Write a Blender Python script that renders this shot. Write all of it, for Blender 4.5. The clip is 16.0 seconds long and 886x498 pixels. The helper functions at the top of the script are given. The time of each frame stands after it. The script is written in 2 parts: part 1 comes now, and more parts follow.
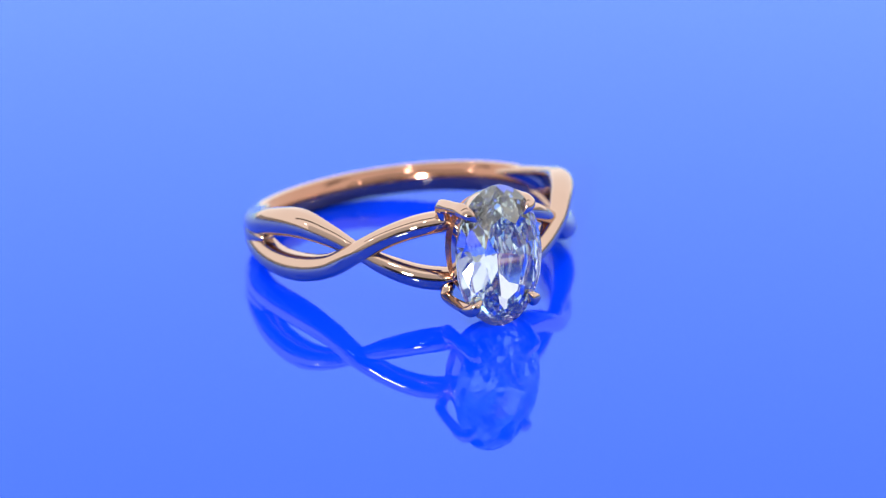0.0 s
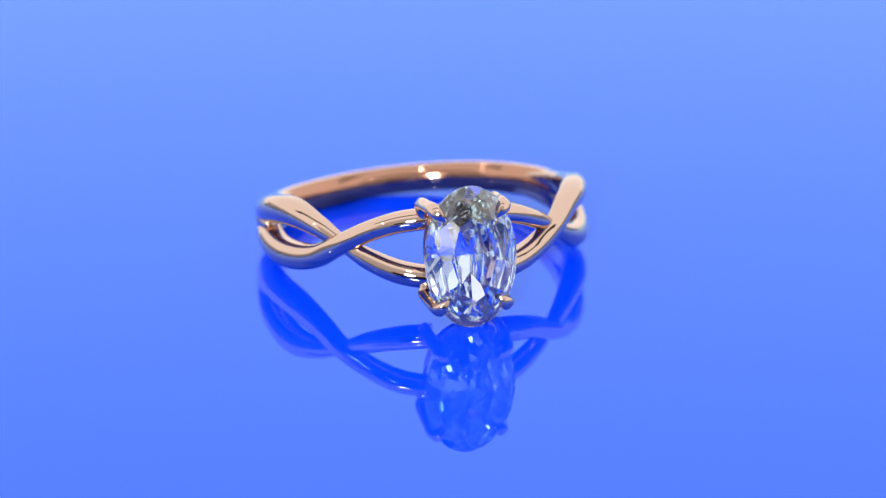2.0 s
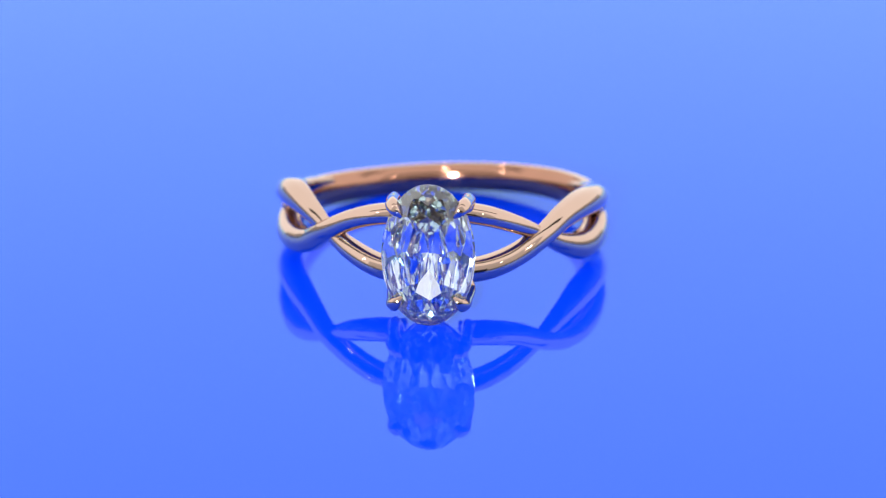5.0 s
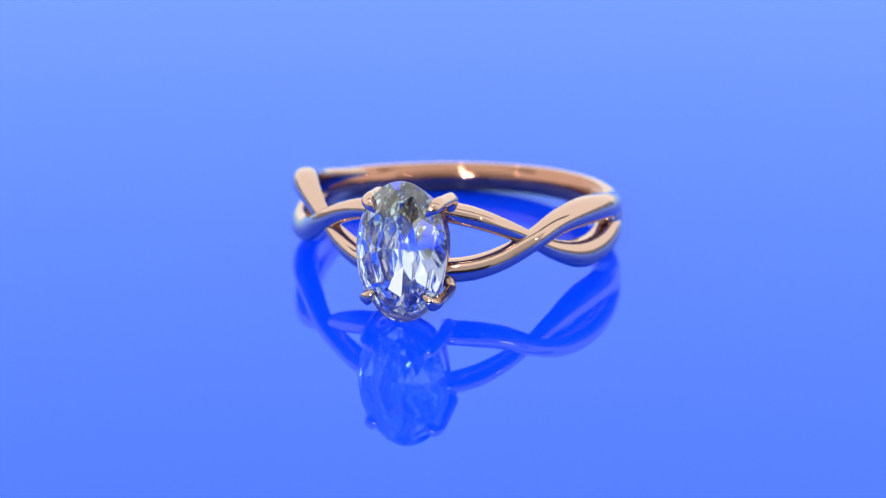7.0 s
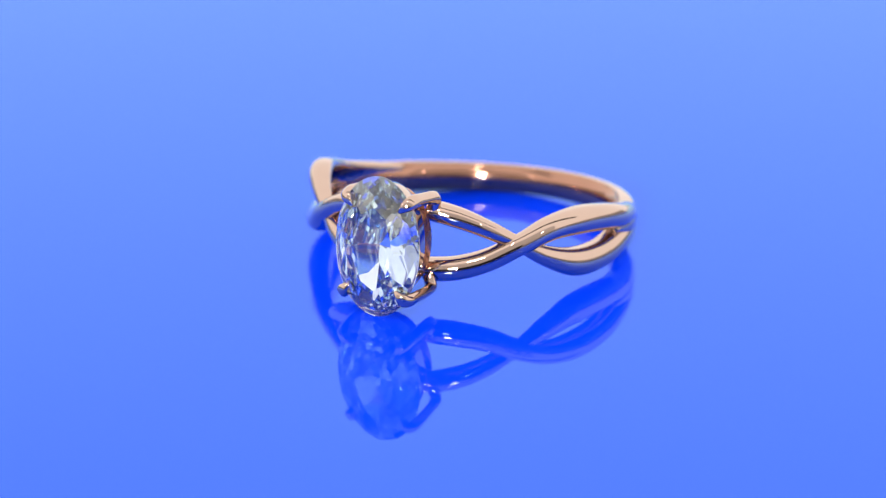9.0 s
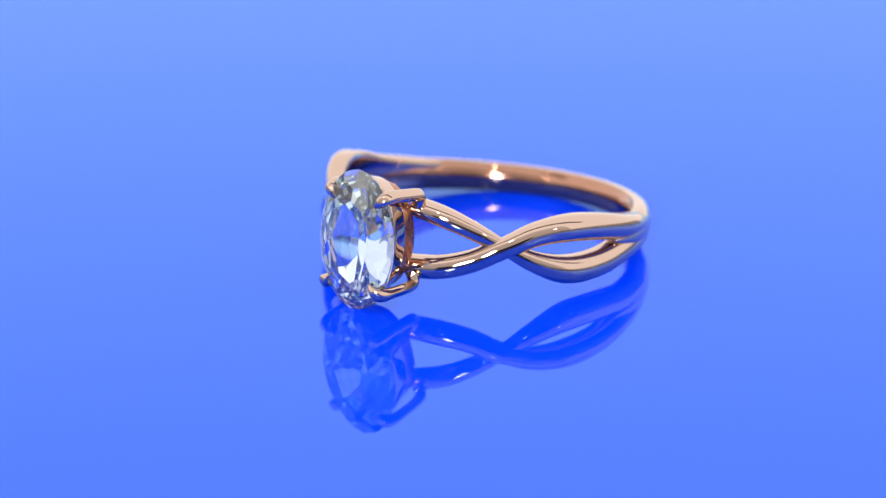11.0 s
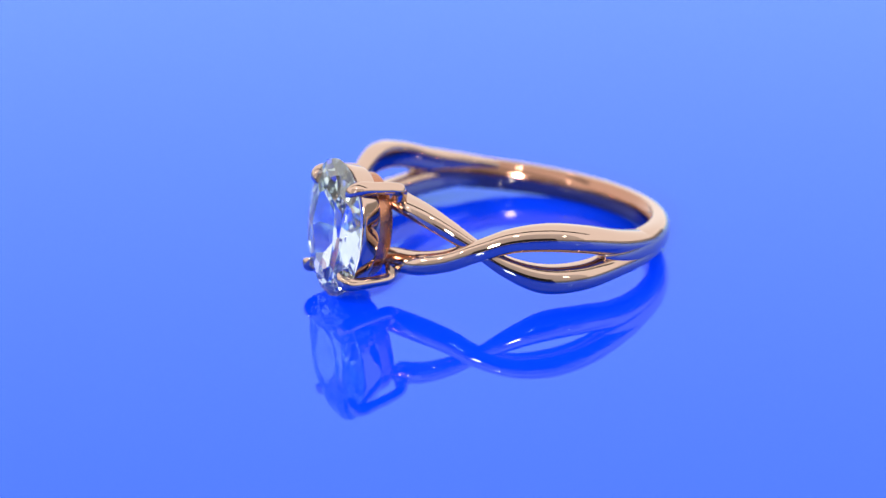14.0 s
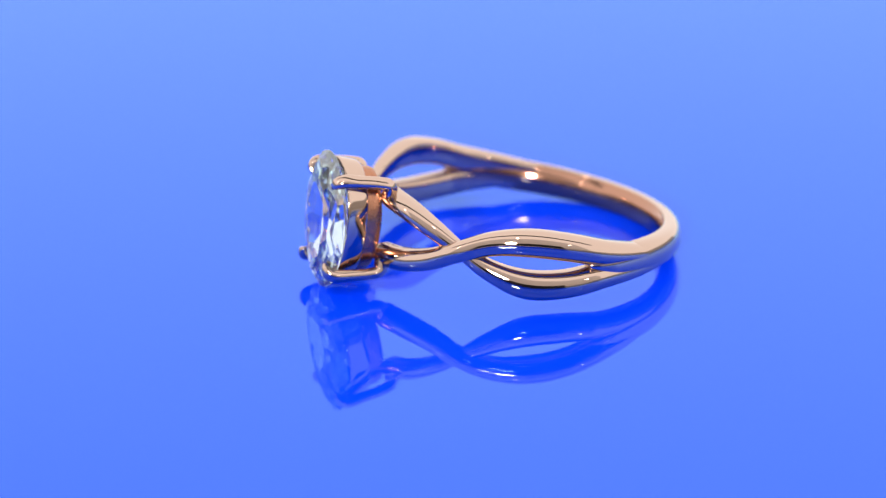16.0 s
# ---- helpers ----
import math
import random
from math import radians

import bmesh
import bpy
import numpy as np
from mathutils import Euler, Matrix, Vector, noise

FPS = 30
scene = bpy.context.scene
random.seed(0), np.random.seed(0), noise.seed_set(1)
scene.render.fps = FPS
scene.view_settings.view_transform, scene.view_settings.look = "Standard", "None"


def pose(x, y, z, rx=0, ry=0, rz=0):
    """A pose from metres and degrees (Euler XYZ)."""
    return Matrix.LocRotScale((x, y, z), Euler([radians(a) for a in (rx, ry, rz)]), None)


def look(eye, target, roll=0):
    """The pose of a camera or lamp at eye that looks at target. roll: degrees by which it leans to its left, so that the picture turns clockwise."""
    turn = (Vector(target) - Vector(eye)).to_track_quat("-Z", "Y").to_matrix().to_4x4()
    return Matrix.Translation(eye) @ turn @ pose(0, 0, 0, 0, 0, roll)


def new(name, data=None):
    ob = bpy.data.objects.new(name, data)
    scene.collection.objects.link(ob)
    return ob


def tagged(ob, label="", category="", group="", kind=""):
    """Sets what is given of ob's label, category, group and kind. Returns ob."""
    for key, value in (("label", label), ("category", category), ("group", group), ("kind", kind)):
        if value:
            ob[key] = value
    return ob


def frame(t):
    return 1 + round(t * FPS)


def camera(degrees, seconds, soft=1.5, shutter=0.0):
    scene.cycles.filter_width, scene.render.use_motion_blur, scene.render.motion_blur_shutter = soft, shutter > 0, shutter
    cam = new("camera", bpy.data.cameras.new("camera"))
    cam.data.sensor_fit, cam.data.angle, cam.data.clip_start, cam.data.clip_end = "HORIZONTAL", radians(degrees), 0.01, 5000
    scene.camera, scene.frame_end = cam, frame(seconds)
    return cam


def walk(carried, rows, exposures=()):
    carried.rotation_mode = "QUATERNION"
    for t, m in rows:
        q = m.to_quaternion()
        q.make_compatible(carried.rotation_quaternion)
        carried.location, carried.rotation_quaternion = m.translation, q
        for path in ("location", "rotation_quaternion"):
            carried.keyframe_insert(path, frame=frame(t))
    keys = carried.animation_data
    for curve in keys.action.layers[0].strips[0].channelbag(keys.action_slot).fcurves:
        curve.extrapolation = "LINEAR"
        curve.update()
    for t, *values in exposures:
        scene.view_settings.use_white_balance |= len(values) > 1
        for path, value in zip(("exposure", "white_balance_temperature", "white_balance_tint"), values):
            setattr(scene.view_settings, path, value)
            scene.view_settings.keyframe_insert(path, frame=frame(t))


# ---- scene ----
MM = 0.001

# ---- camera: a long macro lens on a tripod, standing still ----
cam = camera(19.89, 16.0, soft=1.25)
cam.data.dof.use_dof = True
cam.data.dof.focus_distance = 0.1465
cam.data.dof.aperture_fstop = 34.0
EYE = (0.11 * MM, -143.68 * MM, 58.40 * MM)
AIM = (-1.236 * MM, 3.965 * MM, -0.256 * MM)
STAND = look(EYE, AIM, 0.0)
walk(cam, [(0.0, STAND), (16.0, STAND)])

# light goes to and fro inside the stone many times
scene.cycles.max_bounces = 32
scene.cycles.transmission_bounces = 32
scene.cycles.glossy_bounces = 16

# ---- light: a bright, evenly lit studio with a few lamps ----
world = bpy.data.worlds.new("studio_light")
scene.world = world
world.use_nodes = True
world.node_tree.nodes["Background"].inputs["Color"].default_value = (1.0, 0.985, 0.97, 1)
world.node_tree.nodes["Background"].inputs["Strength"].default_value = 1.40


def area_lamp(name, eye, target, size, watts, colour=(1, 0.95, 0.88)):
    data = bpy.data.lights.new(name, "AREA")
    data.shape, data.size, data.energy, data.color = "DISK", size, watts, colour
    ob = new(name, data)
    ob.matrix_world = look(eye, target)
    return ob


area_lamp("lamp_by_the_lens", (-0.075, -0.42, 0.140), (0, 0, 0), 0.058, 3.2)
area_lamp("lamp_overhead", (-0.03, -0.26, 0.42), (0, 0, 0), 0.02, 0.12)
area_lamp("side_lamp_left", (-0.43, -0.245, 0.345), (0, 0, 0), 0.022, 0.06)
area_lamp("side_lamp_right", (0.36, -0.36, 0.30), (0, 0, 0), 0.022, 0.05)


# ---- materials ----
def principled(name, colour, rough, metal=0.0):
    m = bpy.data.materials.new(name)
    m.use_nodes = True
    b = m.node_tree.nodes["Principled BSDF"]
    b.inputs["Base Color"].default_value = (*colour, 1)
    b.inputs["Roughness"].default_value = rough
    b.inputs["Metallic"].default_value = metal
    return m, m.node_tree, b


def mottled(tree, bsdf, scale, colour, amount, rough, rough_amount, bump=0.0, bump_scale=None):
    """Fine variation of colour, gloss and relief at real size."""
    n, l = tree.nodes, tree.links
    co = n.new("ShaderNodeTexCoord")
    tex = n.new("ShaderNodeTexNoise")
    tex.inputs["Scale"].default_value = scale
    tex.inputs["Detail"].default_value = 4
    l.new(co.outputs["Object"], tex.inputs["Vector"])
    ramp = n.new("ShaderNodeMapRange")
    ramp.inputs["To Min"].default_value = 1 - amount
    ramp.inputs["To Max"].default_value = 1 + amount
    l.new(tex.outputs["Fac"], ramp.inputs["Value"])
    mul = n.new("ShaderNodeVectorMath")
    mul.operation = "SCALE"
    mul.inputs[0].default_value = colour
    l.new(ramp.outputs["Result"], mul.inputs["Scale"])
    l.new(mul.outputs["Vector"], bsdf.inputs["Base Color"])
    rr = n.new("ShaderNodeMapRange")
    rr.inputs["To Min"].default_value = max(rough - rough_amount, 0)
    rr.inputs["To Max"].default_value = rough + rough_amount
    l.new(tex.outputs["Fac"], rr.inputs["Value"])
    l.new(rr.outputs["Result"], bsdf.inputs["Roughness"])
    if bump:
        fine = n.new("ShaderNodeTexNoise")
        fine.inputs["Scale"].default_value = bump_scale
        l.new(co.outputs["Object"], fine.inputs["Vector"])
        bp = n.new("ShaderNodeBump")
        bp.inputs["Strength"].default_value = bump
        bp.inputs["Distance"].default_value = 0.00002
        l.new(fine.outputs["Fac"], bp.inputs["Height"])
        l.new(bp.outputs["Normal"], bsdf.inputs["Normal"])


GOLD_RGB = (0.565, 0.405, 0.325)
gold, gt, gb = principled("polished_rose_gold", GOLD_RGB, 0.07, 1.0)
mottled(gt, gb, 900, GOLD_RGB, 0.03, 0.035, 0.015, 0.04, 2500)

CAST_RGB = (0.44, 0.20, 0.12)
cast_gold, ct, cb = principled("satin_rose_gold", CAST_RGB, 0.3, 1.0)
mottled(ct, cb, 1500, CAST_RGB, 0.12, 0.26, 0.10, 0.5, 2500)

# darker coppery inside: the shoulders' reflection is put into this base colour
INNER_REFLECTION_RGB = (0.43, 0.225, 0.155)
inner_reflection_gold, it, ib = principled("copper_reflection_gold", INNER_REFLECTION_RGB, 0.1, 1.0)
mottled(it, ib, 700, INNER_REFLECTION_RGB, 0.08, 0.10, 0.04, 0.12, 3000)

BLUE_RGB = (0.0005, 0.042, 0.98)
blue = bpy.data.materials.new("glossy_blue_acrylic")
blue.use_nodes = True
bt = blue.node_tree
bt.nodes.remove(bt.nodes["Principled BSDF"])
body = bt.nodes.new("ShaderNodeBsdfDiffuse")
gloss = bt.nodes.new("ShaderNodeBsdfGlossy")
gloss.inputs["Color"].default_value = (0.555, 0.92, 1.0, 1)
edge_gloss = bt.nodes.new("ShaderNodeFresnel")
edge_gloss.inputs["IOR"].default_value = 1.6
both = bt.nodes.new("ShaderNodeMixShader")
bt.links.new(edge_gloss.outputs["Fac"], both.inputs["Fac"])
bt.links.new(body.outputs["BSDF"], both.inputs[1])
bt.links.new(gloss.outputs["BSDF"], both.inputs[2])
bt.links.new(both.outputs["Shader"], bt.nodes["Material Output"].inputs["Surface"])
co = bt.nodes.new("ShaderNodeTexCoord")
smear = bt.nodes.new("ShaderNodeTexNoise")
smear.inputs["Scale"].default_value = 45
smear.inputs["Detail"].default_value = 5
bt.links.new(co.outputs["Object"], smear.inputs["Vector"])
tone = bt.nodes.new("ShaderNodeMapRange")
tone.inputs["To Min"].default_value, tone.inputs["To Max"].default_value = 0.95, 1.05
bt.links.new(smear.outputs["Fac"], tone.inputs["Value"])
dye = bt.nodes.new("ShaderNodeVectorMath")
dye.operation = "SCALE"
dye.inputs[0].default_value = BLUE_RGB
bt.links.new(tone.outputs["Result"], dye.inputs["Scale"])
bt.links.new(dye.outputs["Vector"], body.inputs["Color"])
haze = bt.nodes.new("ShaderNodeMapRange")
haze.inputs["To Min"].default_value, haze.inputs["To Max"].default_value = 0.006, 0.018
bt.links.new(smear.outputs["Fac"], haze.inputs["Value"])
bt.links.new(haze.outputs["Result"], gloss.inputs["Roughness"])

diamond = bpy.data.materials.new("clear_diamond")
diamond.use_nodes = True
dt = diamond.node_tree
dt.nodes.remove(dt.nodes["Principled BSDF"])
dg = dt.nodes.new("ShaderNodeBsdfGlass")
dg.inputs["IOR"].default_value = 2.417
dg.inputs["Roughness"].default_value = 0.0
dg.inputs["Color"].default_value = (0.938, 0.968, 0.972, 1)
dt.links.new(dg.outputs["BSDF"], dt.nodes["Material Output"].inputs["Surface"])

# grey of the added screens that dim reflections near the horizon
dimming_grey, dtr, dbs = principled("dimming_screen_grey", (0.42, 0.41, 0.40), 0.9)
mottled(dtr, dbs, 6, (0.42, 0.41, 0.40), 0.2, 0.9, 0.05)
# matte black of the unseen pieces added to darken parts of the reflections
reflected_dark, bkt, bkb = principled("reflected_dark_matte", (0.012, 0.012, 0.013), 0.95)
mottled(bkt, bkb, 8, (0.012, 0.012, 0.013), 0.2, 0.95, 0.04)
board, btr, bbs = principled("grey_laminate", (0.35, 0.35, 0.36), 0.5)
mottled(btr, bbs, 12, (0.35, 0.35, 0.36), 0.06, 0.5, 0.08)


grey_wall, gwt, gwb = principled("pale_paint", (0.64, 0.64, 0.64), 0.8)
mottled(gwt, gwb, 5, (0.64, 0.64, 0.64), 0.05, 0.8, 0.05)


# ---- mesh helpers ----
def part(name, bm, material, parent, label="", smooth=True):
    bmesh.ops.recalc_face_normals(bm, faces=bm.faces[:])
    me = bpy.data.meshes.new(name)
    bm.to_mesh(me)
    bm.free()
    me.materials.append(material)
    for f in me.polygons:
        f.use_smooth = smooth
    ob = new(name, me)
    if parent:
        ob.parent = parent
    return tagged(ob, label)


def spline(knots, x):
    """Smooth curve through (x, value...) knots (Catmull-Rom with uneven steps)."""
    xs = [k[0] for k in knots]
    i = max(0, min(len(xs) - 2, next((j - 1 for j, v in enumerate(xs) if v > x), len(xs) - 2)))
    out = []
    for c in range(1, len(knots[0])):
        v = [k[c] for k in knots]

        def slope(j):
            a, b = max(j - 1, 0), min(j + 1, len(xs) - 1)
            return (v[b] - v[a]) / (xs[b] - xs[a])
        h = xs[i + 1] - xs[i]
        u = min(max((x - xs[i]) / h, 0), 1)
        out.append((2 * u ** 3 - 3 * u * u + 1) * v[i] + (u ** 3 - 2 * u * u + u) * h * slope(i)
                   + (3 * u * u - 2 * u ** 3) * v[i + 1] + (u ** 3 - u * u) * h * slope(i + 1))
    return out


def section(k, n, a, b, out_pow, in_pow):
    """A rounded, D-like cross-section: outer half and inner half have their own fullness."""
    t = 2 * math.pi * k / n
    c, s = math.cos(t), math.sin(t)
    p = out_pow if c > 0 else in_pow
    return (a * math.copysign(abs(c) ** (2 / p), c), b * math.copysign(abs(s) ** (2 / p), s))


def sweep(rings, close_ends=True, closed=False):
    """A tube from a list of rings of points."""
    bm = bmesh.new()
    vs = [[bm.verts.new(p) for p in ring] for ring in rings]
    n = len(rings[0])
    m = len(rings)
    for i in range(m if closed else m - 1):
        for k in range(n):
            bm.faces.new((vs[i][k], vs[i][(k + 1) % n], vs[(i + 1) % m][(k + 1) % n], vs[(i + 1) % m][k]))
    if close_ends and not closed:
        bm.faces.new(vs[0])
        bm.faces.new(vs[-1])
    return bm


def round_the_ring(knots, start, end, steps, n=48, out_pow=2.0, in_pow=3.8):
    """Sweep round the ring's axis. Knots: angle from the head, radius, height, radial half, axial half."""
    def at(deg):
        r, z, a, b = spline(knots, deg)
        f = radians(deg)
        return Vector((r * math.sin(f), -r * math.cos(f), z)), Vector((math.sin(f), -math.cos(f), 0)), a, b
    rings = []
    for i in range(steps + 1):
        d = start + (end - start) * i / steps
        c, e, a, b = at(d)
        tan = (at(min(d + 0.3, end))[0] - at(max(d - 0.3, start))[0]).normalized()
        e = (e - tan * e.dot(tan)).normalized()
        up = tan.cross(e)
        rings.append([(c + e * x + up * y) * MM for x, y in (section(k, n, a, b, out_pow, in_pow) for k in range(n))])
    return sweep(rings)


# ---- the ring ----
TILT = -8.13                        # the head rides higher than the back of the band
HUB = Vector((-1.730, 4.502, 2.360)) * MM
YAW = 2.497
ROLL = -0.5


def strand(parent, side, front):
    """One of the two crossing strands of a shoulder. side: +1 or -1 round the ring; front: the one that runs over the other."""
    full = 0.07 if front == (side > 0) else 0.0      # the lower of the two is fuller beside the head
    if front:
        crest = 1.10 if side > 0 else 1.26       # cast and filed by hand: the shoulders differ a little
        knots = [(9, 9.95, -1.72 - full, 0.68, 0.64 + full),
                 (20, 9.90, -1.50 - full, 0.71, 0.65 + full),
                 (31, 9.80, -0.92 - full, 0.64, 0.63 + 0.7 * full),
                 (41.7, 9.87, -0.05, 0.57, 0.64),
                 (53, 9.66, 0.70 * crest, 0.66, 0.72),
                 (66, 9.56, crest, 0.80, 0.83),
                 (80, 9.60, 0.93 * crest, 0.81, 0.82),
                 (96, 9.62, 0.58 * crest, 0.80, 0.77),
                 (112, 9.60, 0.40, 0.74, 0.63),
                 (125, 9.55, 0.30, 0.66, 0.46)]
    else:
        knots = [(9, 9.98, 1.88, 0.68, 0.62 + full),
                 (20, 9.88, 1.47 + full, 0.69, 0.62 + full),
                 (31, 9.72, 0.78 + full, 0.58, 0.55 + full),
                 (41.7, 9.62, -0.04, 0.42, 0.46),
                 (53, 9.56, -0.90, 0.58, 0.63),
                 (66, 9.56, -1.44, 0.78, 0.86),
                 (80, 9.60, -1.27, 0.81, 0.84),
                 (96, 9.62, -0.69, 0.80, 0.77),
                 (112, 9.60, -0.40, 0.74, 0.63),
                 (125, 9.55, -0.30, 0.66, 0.46)]
    bm = round_the_ring(knots, 9, 125, 150)
    if side < 0:                     # the other shoulder is this one turned half round the head's axis
        bmesh.ops.transform(bm, matrix=Matrix.Rotation(math.pi, 4, "Y"), verts=bm.verts)
    return part("strand", bm, gold, parent)


def band_section(a, b, n=12):
    """Half-round outside, flat rims with softened edges, and a hollow-ground inside that rides up towards both rims."""
    hollow, soft = 0.35 * b, 0.14
    pts = []
    for k in range(n + 1):
        t = math.pi * (k / n - 0.5)
        pts.append((a * math.cos(t) ** (2 / 2.2), b * math.copysign(abs(math.sin(t)) ** (2 / 2.2), t)))
    edge = b - soft
    for k in range(5):
        t = math.pi / 2 * k / 4
        pts.append((-a + hollow + soft - soft * math.sin(t), edge + soft * math.cos(t)))
    for k in range(1, 2 * n):
        y = edge * (1 - k / n)
        pts.append((-a + hollow * (y / edge) ** 2, y))
    for k in range(5):
        t = math.pi / 2 * (1 - k / 4)
        pts.append((-a + hollow + soft - soft * math.sin(t), -edge - soft * math.cos(t)))
    return pts


def band(parent):
    # slightly out of true: one side rides a little higher
    half = [(88, 9.60, 0, 0.45, 0.25), (97, 9.62, 0.03, 0.77, 0.80), (108, 9.60, 0.08, 0.80, 1.04), (125, 9.55, 0.17, 0.80, 1.01), (150, 9.45, 0.15, 0.79, 0.94)]
    knots = half + [(180, 9.40, 0, 0.78, 0.91)] + [(360 - k[0], k[1], -k[2], *k[3:]) for k in reversed(half)]
    rings = []
    for i in range(221):
        deg = 88 + 184 * i / 220
        r, z, a, b = spline(knots, deg)
        e = Vector((math.sin(radians(deg)), -math.cos(radians(deg)), 0))
        rings.append([(e * (r + x) + Vector((0, 0, z + y))) * MM for x, y in band_section(a, b)])
    ob = part("band", sweep(rings), gold, parent, "plain polished band, inside softer in sheen with reflected copper in its colour")
    ob.data.materials.append(inner_reflection_gold)
    for f in ob.data.polygons:       # the side towards the finger is less highly polished, its coppery reflection painted in
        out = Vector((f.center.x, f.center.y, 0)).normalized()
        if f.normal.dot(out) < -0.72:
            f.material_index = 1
    return ob


def tube(path, widths, n=28, steps=40, power=2.9, up=Vector((0, 0, 1))):
    """A tapered rod along a smooth path."""
    k = [(i, *p) for i, p in enumerate(path)]
    w = [(i, *q) for i, q in enumerate(widths)]
    top = len(path) - 1
    rings = []
    for i in range(steps + 1):
        u = top * i / steps
        c = Vector(spline(k, u))
        t = (Vector(spline(k, min(u + 0.02, top))) - Vector(spline(k, max(u - 0.02, 0)))).normalized()
        e = (up - t * up.dot(t)).normalized()
        g = t.cross(e)
        a, b = spline(w, u)
        rings.append([(c + e * x + g * y) * MM for x, y in (section(j, n, a, b, power, power) for j in range(n))])
    return sweep(rings)


def prong(parent, sx, sz):
    path = [(1.90 * sx, -10.00, 1.75 * sz), (2.06 * sx, -10.05, 2.25 * sz), (2.20 * sx, -10.25, 2.68 * sz), (2.22 * sx, -10.85, 2.84 * sz),
            (2.16 * sx, -12.0, 2.92 * sz), (2.06 * sx, -13.05, 2.94 * sz), (1.84 * sx, -13.48, 2.72 * sz), (1.50 * sx, -13.62, 2.34 * sz)]
    widths = [(0.36, 0.40), (0.38, 0.42), (0.35, 0.40), (0.32, 0.38), (0.32, 0.38), (0.36, 0.41), (0.31, 0.34), (0.05, 0.08)]
    return part("prong", tube(path, widths, steps=56, power=2.8, up=Vector((sx, 0, sz)).normalized()), gold, parent)


def oval_rail(name, parent, y, hx, hz, half_wide, half_deep, metal, label="", flare=0.0):
    """An oval ribbon round the stone's underside; flare: how much wider it is on the stone's side."""
    rings = []
    for i in range(96):
        t = 2 * math.pi * i / 96
        c = Vector((hx * math.cos(t), y, hz * math.sin(t)))
        e = Vector((math.cos(t) / hx, 0, math.sin(t) / hz)).normalized()
        rings.append([(c + e * (a - flare * b / half_deep) + Vector((0, b, 0))) * MM for a, b in (section(k, 24, half_wide, half_deep, 4, 4) for k in range(24))])
    return part(name, sweep(rings, closed=True), metal, parent, label)


GIRDLE = (2.72, 4.225)                # half-width and half-length of the stone
CROWN = 0.71                         # height of the table over the girdle


def brilliant(parent):
    """An oval brilliant: flat facets cut one after another from an oval blank; it ends in a short keel."""
    cutter = random.Random(5)
    bm = bmesh.new()
    bmesh.ops.create_cone(bm, cap_ends=True, segments=96, radius1=1, radius2=1, depth=8)
    bmesh.ops.scale(bm, vec=(GIRDLE[0], GIRDLE[1], 1), verts=bm.verts)

    def cut(normal, point):
        r = bmesh.ops.bisect_plane(bm, geom=bm.verts[:] + bm.edges[:] + bm.faces[:], plane_co=point, plane_no=Vector(normal).normalized(), clear_outer=True)
        edges = [e for e in r["geom_cut"] if isinstance(e, bmesh.types.BMEdge)]
        if edges:
            bmesh.ops.contextual_create(bm, geom=edges)

    def tier(count, turn, slope, end_slope, inset, z, sign):
        """Facets round the stone, flatter towards its two ends; inset: how far in from the girdle, z: at which height, each facet's plane passes."""
        for i in range(count):
            f = 2 * math.pi * (i + turn + cutter.uniform(-0.047, 0.047)) / count
            p = Vector((GIRDLE[0] * math.cos(f), GIRDLE[1] * math.sin(f), 0))
            d = Vector((math.cos(f) / GIRDLE[0], math.sin(f) / GIRDLE[1], 0)).normalized()
            along = (p.dot(d) - GIRDLE[0]) / (GIRDLE[1] - GIRDLE[0])
            a = radians(slope + (end_slope - slope) * along + cutter.uniform(-0.9, 0.9))
            s, c = math.sin(a), math.cos(a)
            cut((d.x * s, d.y * s, sign * c), p - d * inset + Vector((0, 0, sign * z)))

    cut((0, 0, 1), (0, 0, CROWN))
    tier(16, 0.5, 37.96, 32.85, 0.0, 0.03, 1)
    tier(8, 0.0, 28.31, 23.19, 0.272, 0.223, 1)
    tier(8, 0.5, 16.56, 12.98, 0.804, 0.4805, 1)
    tier(24, 0.5, 41.45, 34.96, 0.0, 0.03, -1)
    tier(16, 0.0, 36.50, 30.00, 0.346, 0.311, -1)
    tier(8, 0.5, 33.86, 25.58, 0.680, 0.533, -1)
    # it leans back a little in its claws
    place = Matrix.Translation((0, -13.10, 0)) @ Matrix.Rotation(radians(2.45), 4, "X") @ Matrix(((1, 0, 0, 0), (0, 0, -1, 0), (0, 1, 0, 0), (0, 0, 0, 1)))
    bmesh.ops.transform(bm, matrix=Matrix.Scale(MM, 4) @ place, verts=bm.verts)
    bmesh.ops.remove_doubles(bm, verts=bm.verts, dist=1e-7)
    return part("gemstone", bm, diamond, parent, "clear oval brilliant-cut diamond with sharp facets", smooth=False)


def build_ring():
    ring = tagged(new("ring"), "polished rose gold twisted-shank ring with oval diamond, lying on blue acrylic", "ring")
    band(ring)
    for side in (1, -1):
        for front in (True, False):
            strand(ring, side, front)
    head = oval_rail("head", ring, -11.05, 2.06, 3.0, 0.24, 0.62, cast_gold, "satin copper-toned basket setting under the stone")
    oval_rail("gallery_rail", head, -12.12, 2.36, 3.68, 0.09, 0.72, gold, flare=0.14)
    for sx in (1, -1):
        for sz in (1, -1):
            prong(head, sx, sz)
    brilliant(ring)
    return ring


ring = build_ring()


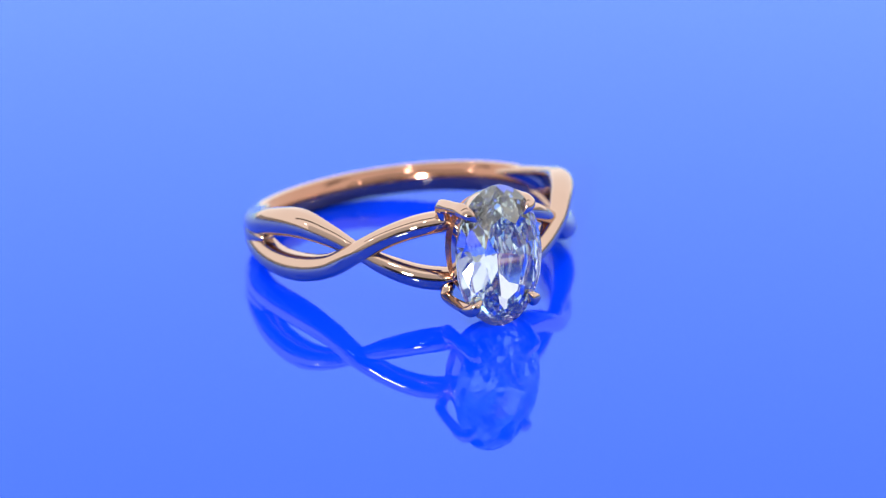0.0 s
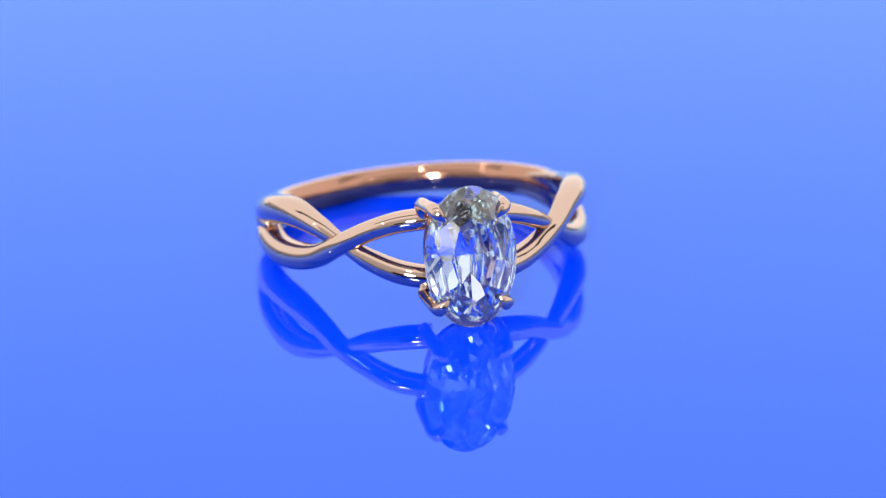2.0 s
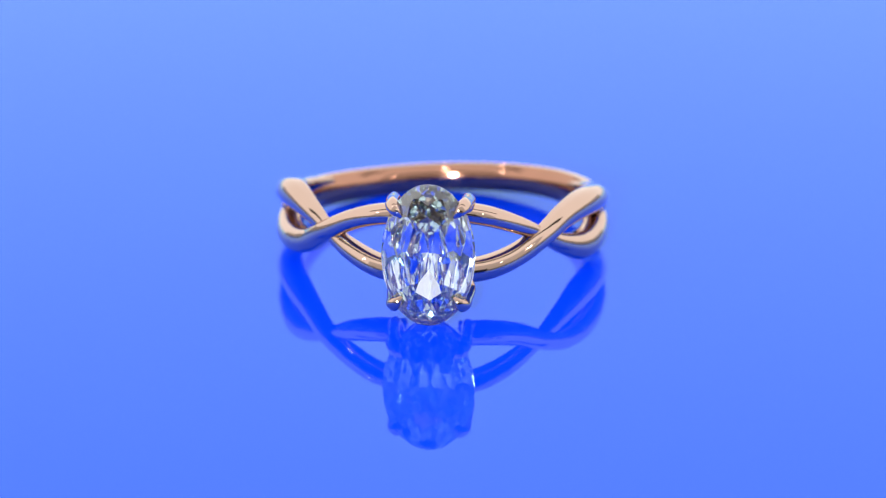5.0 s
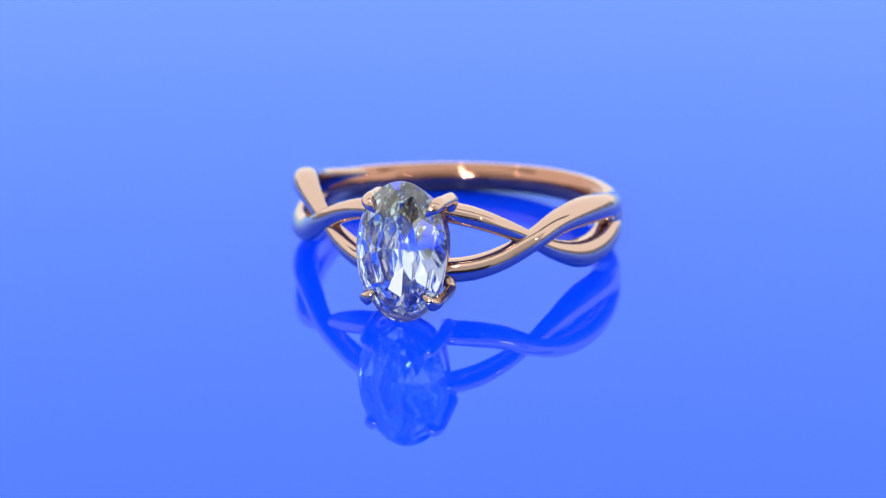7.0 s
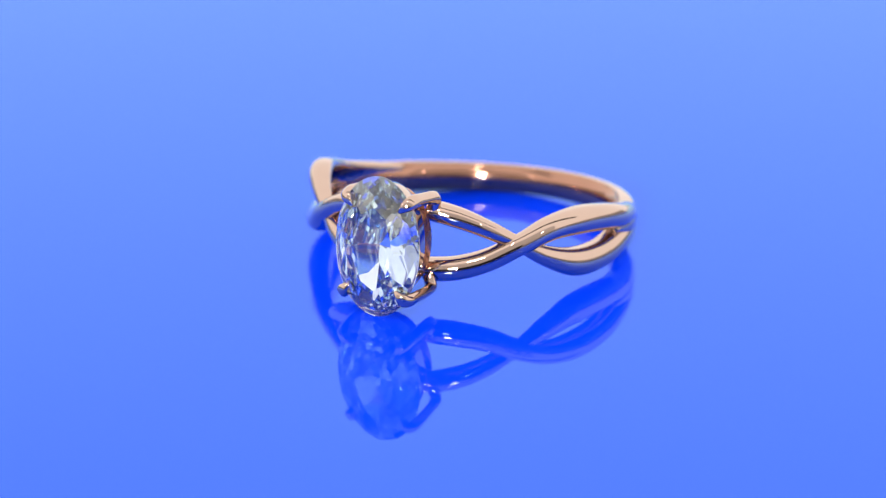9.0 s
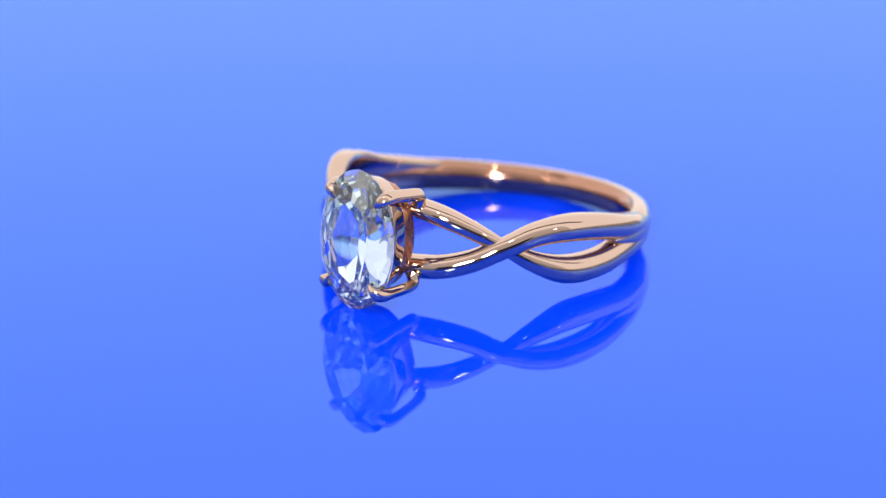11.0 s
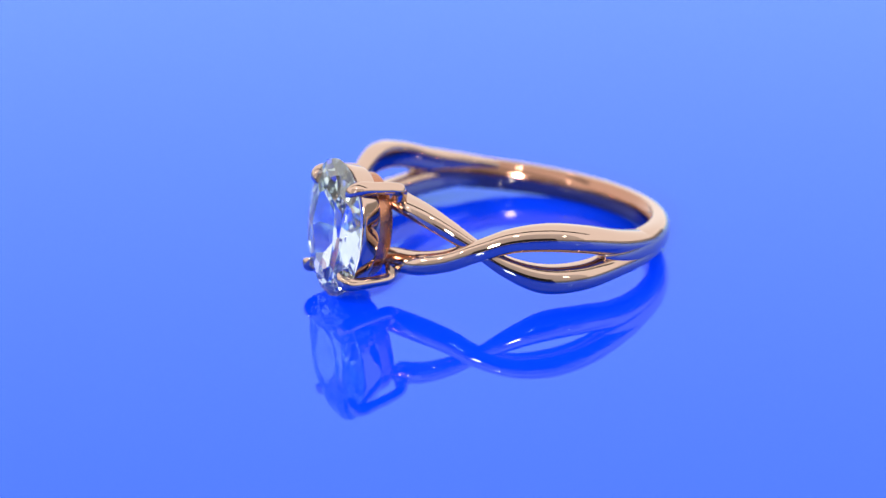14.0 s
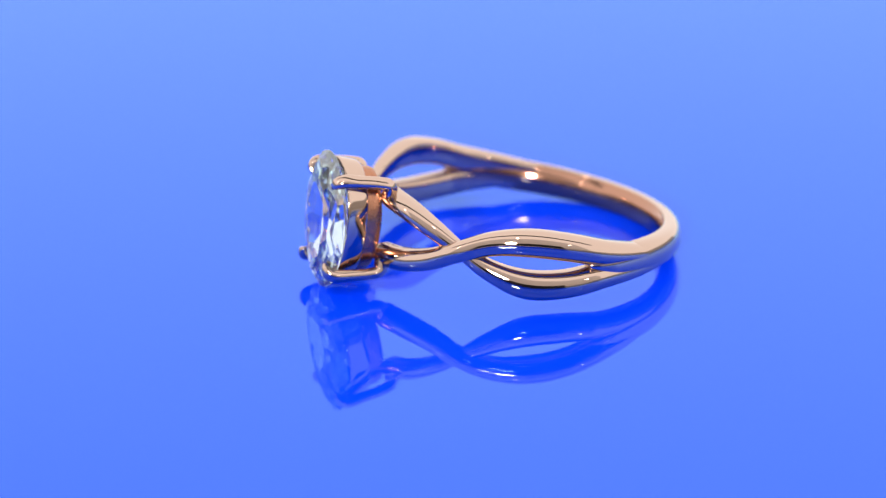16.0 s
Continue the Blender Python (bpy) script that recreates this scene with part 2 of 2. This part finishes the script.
# ---- the plate on which it lies, turning, and unseen surroundings added round it ----
def disc(name, radius, depth, edge, material, z, label, category="", kind=""):
    prof = [(0, 0), (radius - edge, 0)] + [(radius - edge + edge * math.sin(a), -edge + edge * math.cos(a)) for a in (0.4, 0.8, 1.2, math.pi / 2)] + [(radius, -depth), (0, -depth)]
    bm = bmesh.new()
    n = 128
    vs = [[bm.verts.new((r * math.cos(2 * math.pi * k / n), r * math.sin(2 * math.pi * k / n), h)) for k in range(n)] for r, h in prof[1:-1]]
    for i in range(len(vs) - 1):
        for k in range(n):
            bm.faces.new((vs[i][k], vs[i][(k + 1) % n], vs[i + 1][(k + 1) % n], vs[i + 1][k]))
    bm.faces.new(vs[0])
    bm.faces.new(vs[-1])
    ob = part(name, bm, material, None, label, smooth=False)
    ob.location = (0, 0, z)
    return tagged(ob, "", category, "", kind)


plate = disc("turntable_plate", 0.128, 0.005, 0.001, blue, 0.0, "glossy saturated blue acrylic turntable plate, clean and reflective", "turntable")


def slab(name, centre, size, material, label):
    bm = bmesh.new()
    bmesh.ops.create_cube(bm, size=1)
    bmesh.ops.transform(bm, matrix=Matrix.Translation(centre) @ Matrix.Diagonal((*size, 1)), verts=bm.verts)
    bmesh.ops.bevel(bm, geom=bm.edges[:], offset=0.004, segments=2, affect="EDGES")
    return tagged(part(name, bm, material, None, label, smooth=False), "", "", "", "structure")


slab("floor", (0, 0, -0.78), (6.0, 6.0, 0.03), board, "plain grey studio floor")
slab("table", (0, 0.1, -0.3851), (1.3, 1.2, 0.76), board, "plain grey laminate studio plinth table")
# unseen wall, added so that surfaces facing the lens reflect less light
slab("unseen_wall_front", (0, -1.2, 0.465), (3.4, 0.03, 2.46), grey_wall, "plain pale unseen wall added behind the tripod to dim front reflections")
# three unseen screens, added to dim what gold and plate mirror low down
slab("dimming_screen_front", (0, -0.68, -0.333), (1.35, 0.012, 0.865), dimming_grey, "unseen pale grey screen added behind the tripod to dim low reflections")
slab("dimming_screen_left", (-0.68, 0.06, -0.333), (0.012, 1.47, 0.865), dimming_grey, "unseen pale grey screen added beside the table to dim low reflections")
slab("dimming_screen_right", (0.68, 0.06, -0.333), (0.012, 1.47, 0.865), dimming_grey, "unseen pale grey screen added beside the table to dim low reflections")
# unseen black sheet, gives gold and stone their dark band towards the lens
slab("dark_reflection_sheet", (0.02, -0.66, -0.2775), (0.74, 0.012, 0.975), reflected_dark, "unseen black sheet added behind the tripod for dark front reflections")
# unseen strip overhead, added so the strands reflect a thin dark line
slab("overhead_dark_strip", (0, -0.10, 1.0), (2.4, 0.16, 0.02), reflected_dark, "unseen dark strip added overhead for the thin dark line on the gold")


def motions():
    rows, turn = [], []
    for i in range(17):
        a = -5.520 * (i - 4.0)
        rows.append((float(i), pose(0, 0, 0, 0, 0, a) @ Matrix.Translation(HUB) @ pose(0, 0, 0, 0, 0, YAW) @ pose(0, 0, 0, TILT) @ pose(0, 0, 0, 0, ROLL)))
        turn.append((float(i), pose(0, 0, 0, 0, 0, a)))
    walk(ring, rows)
    walk(plate, turn)


motions()
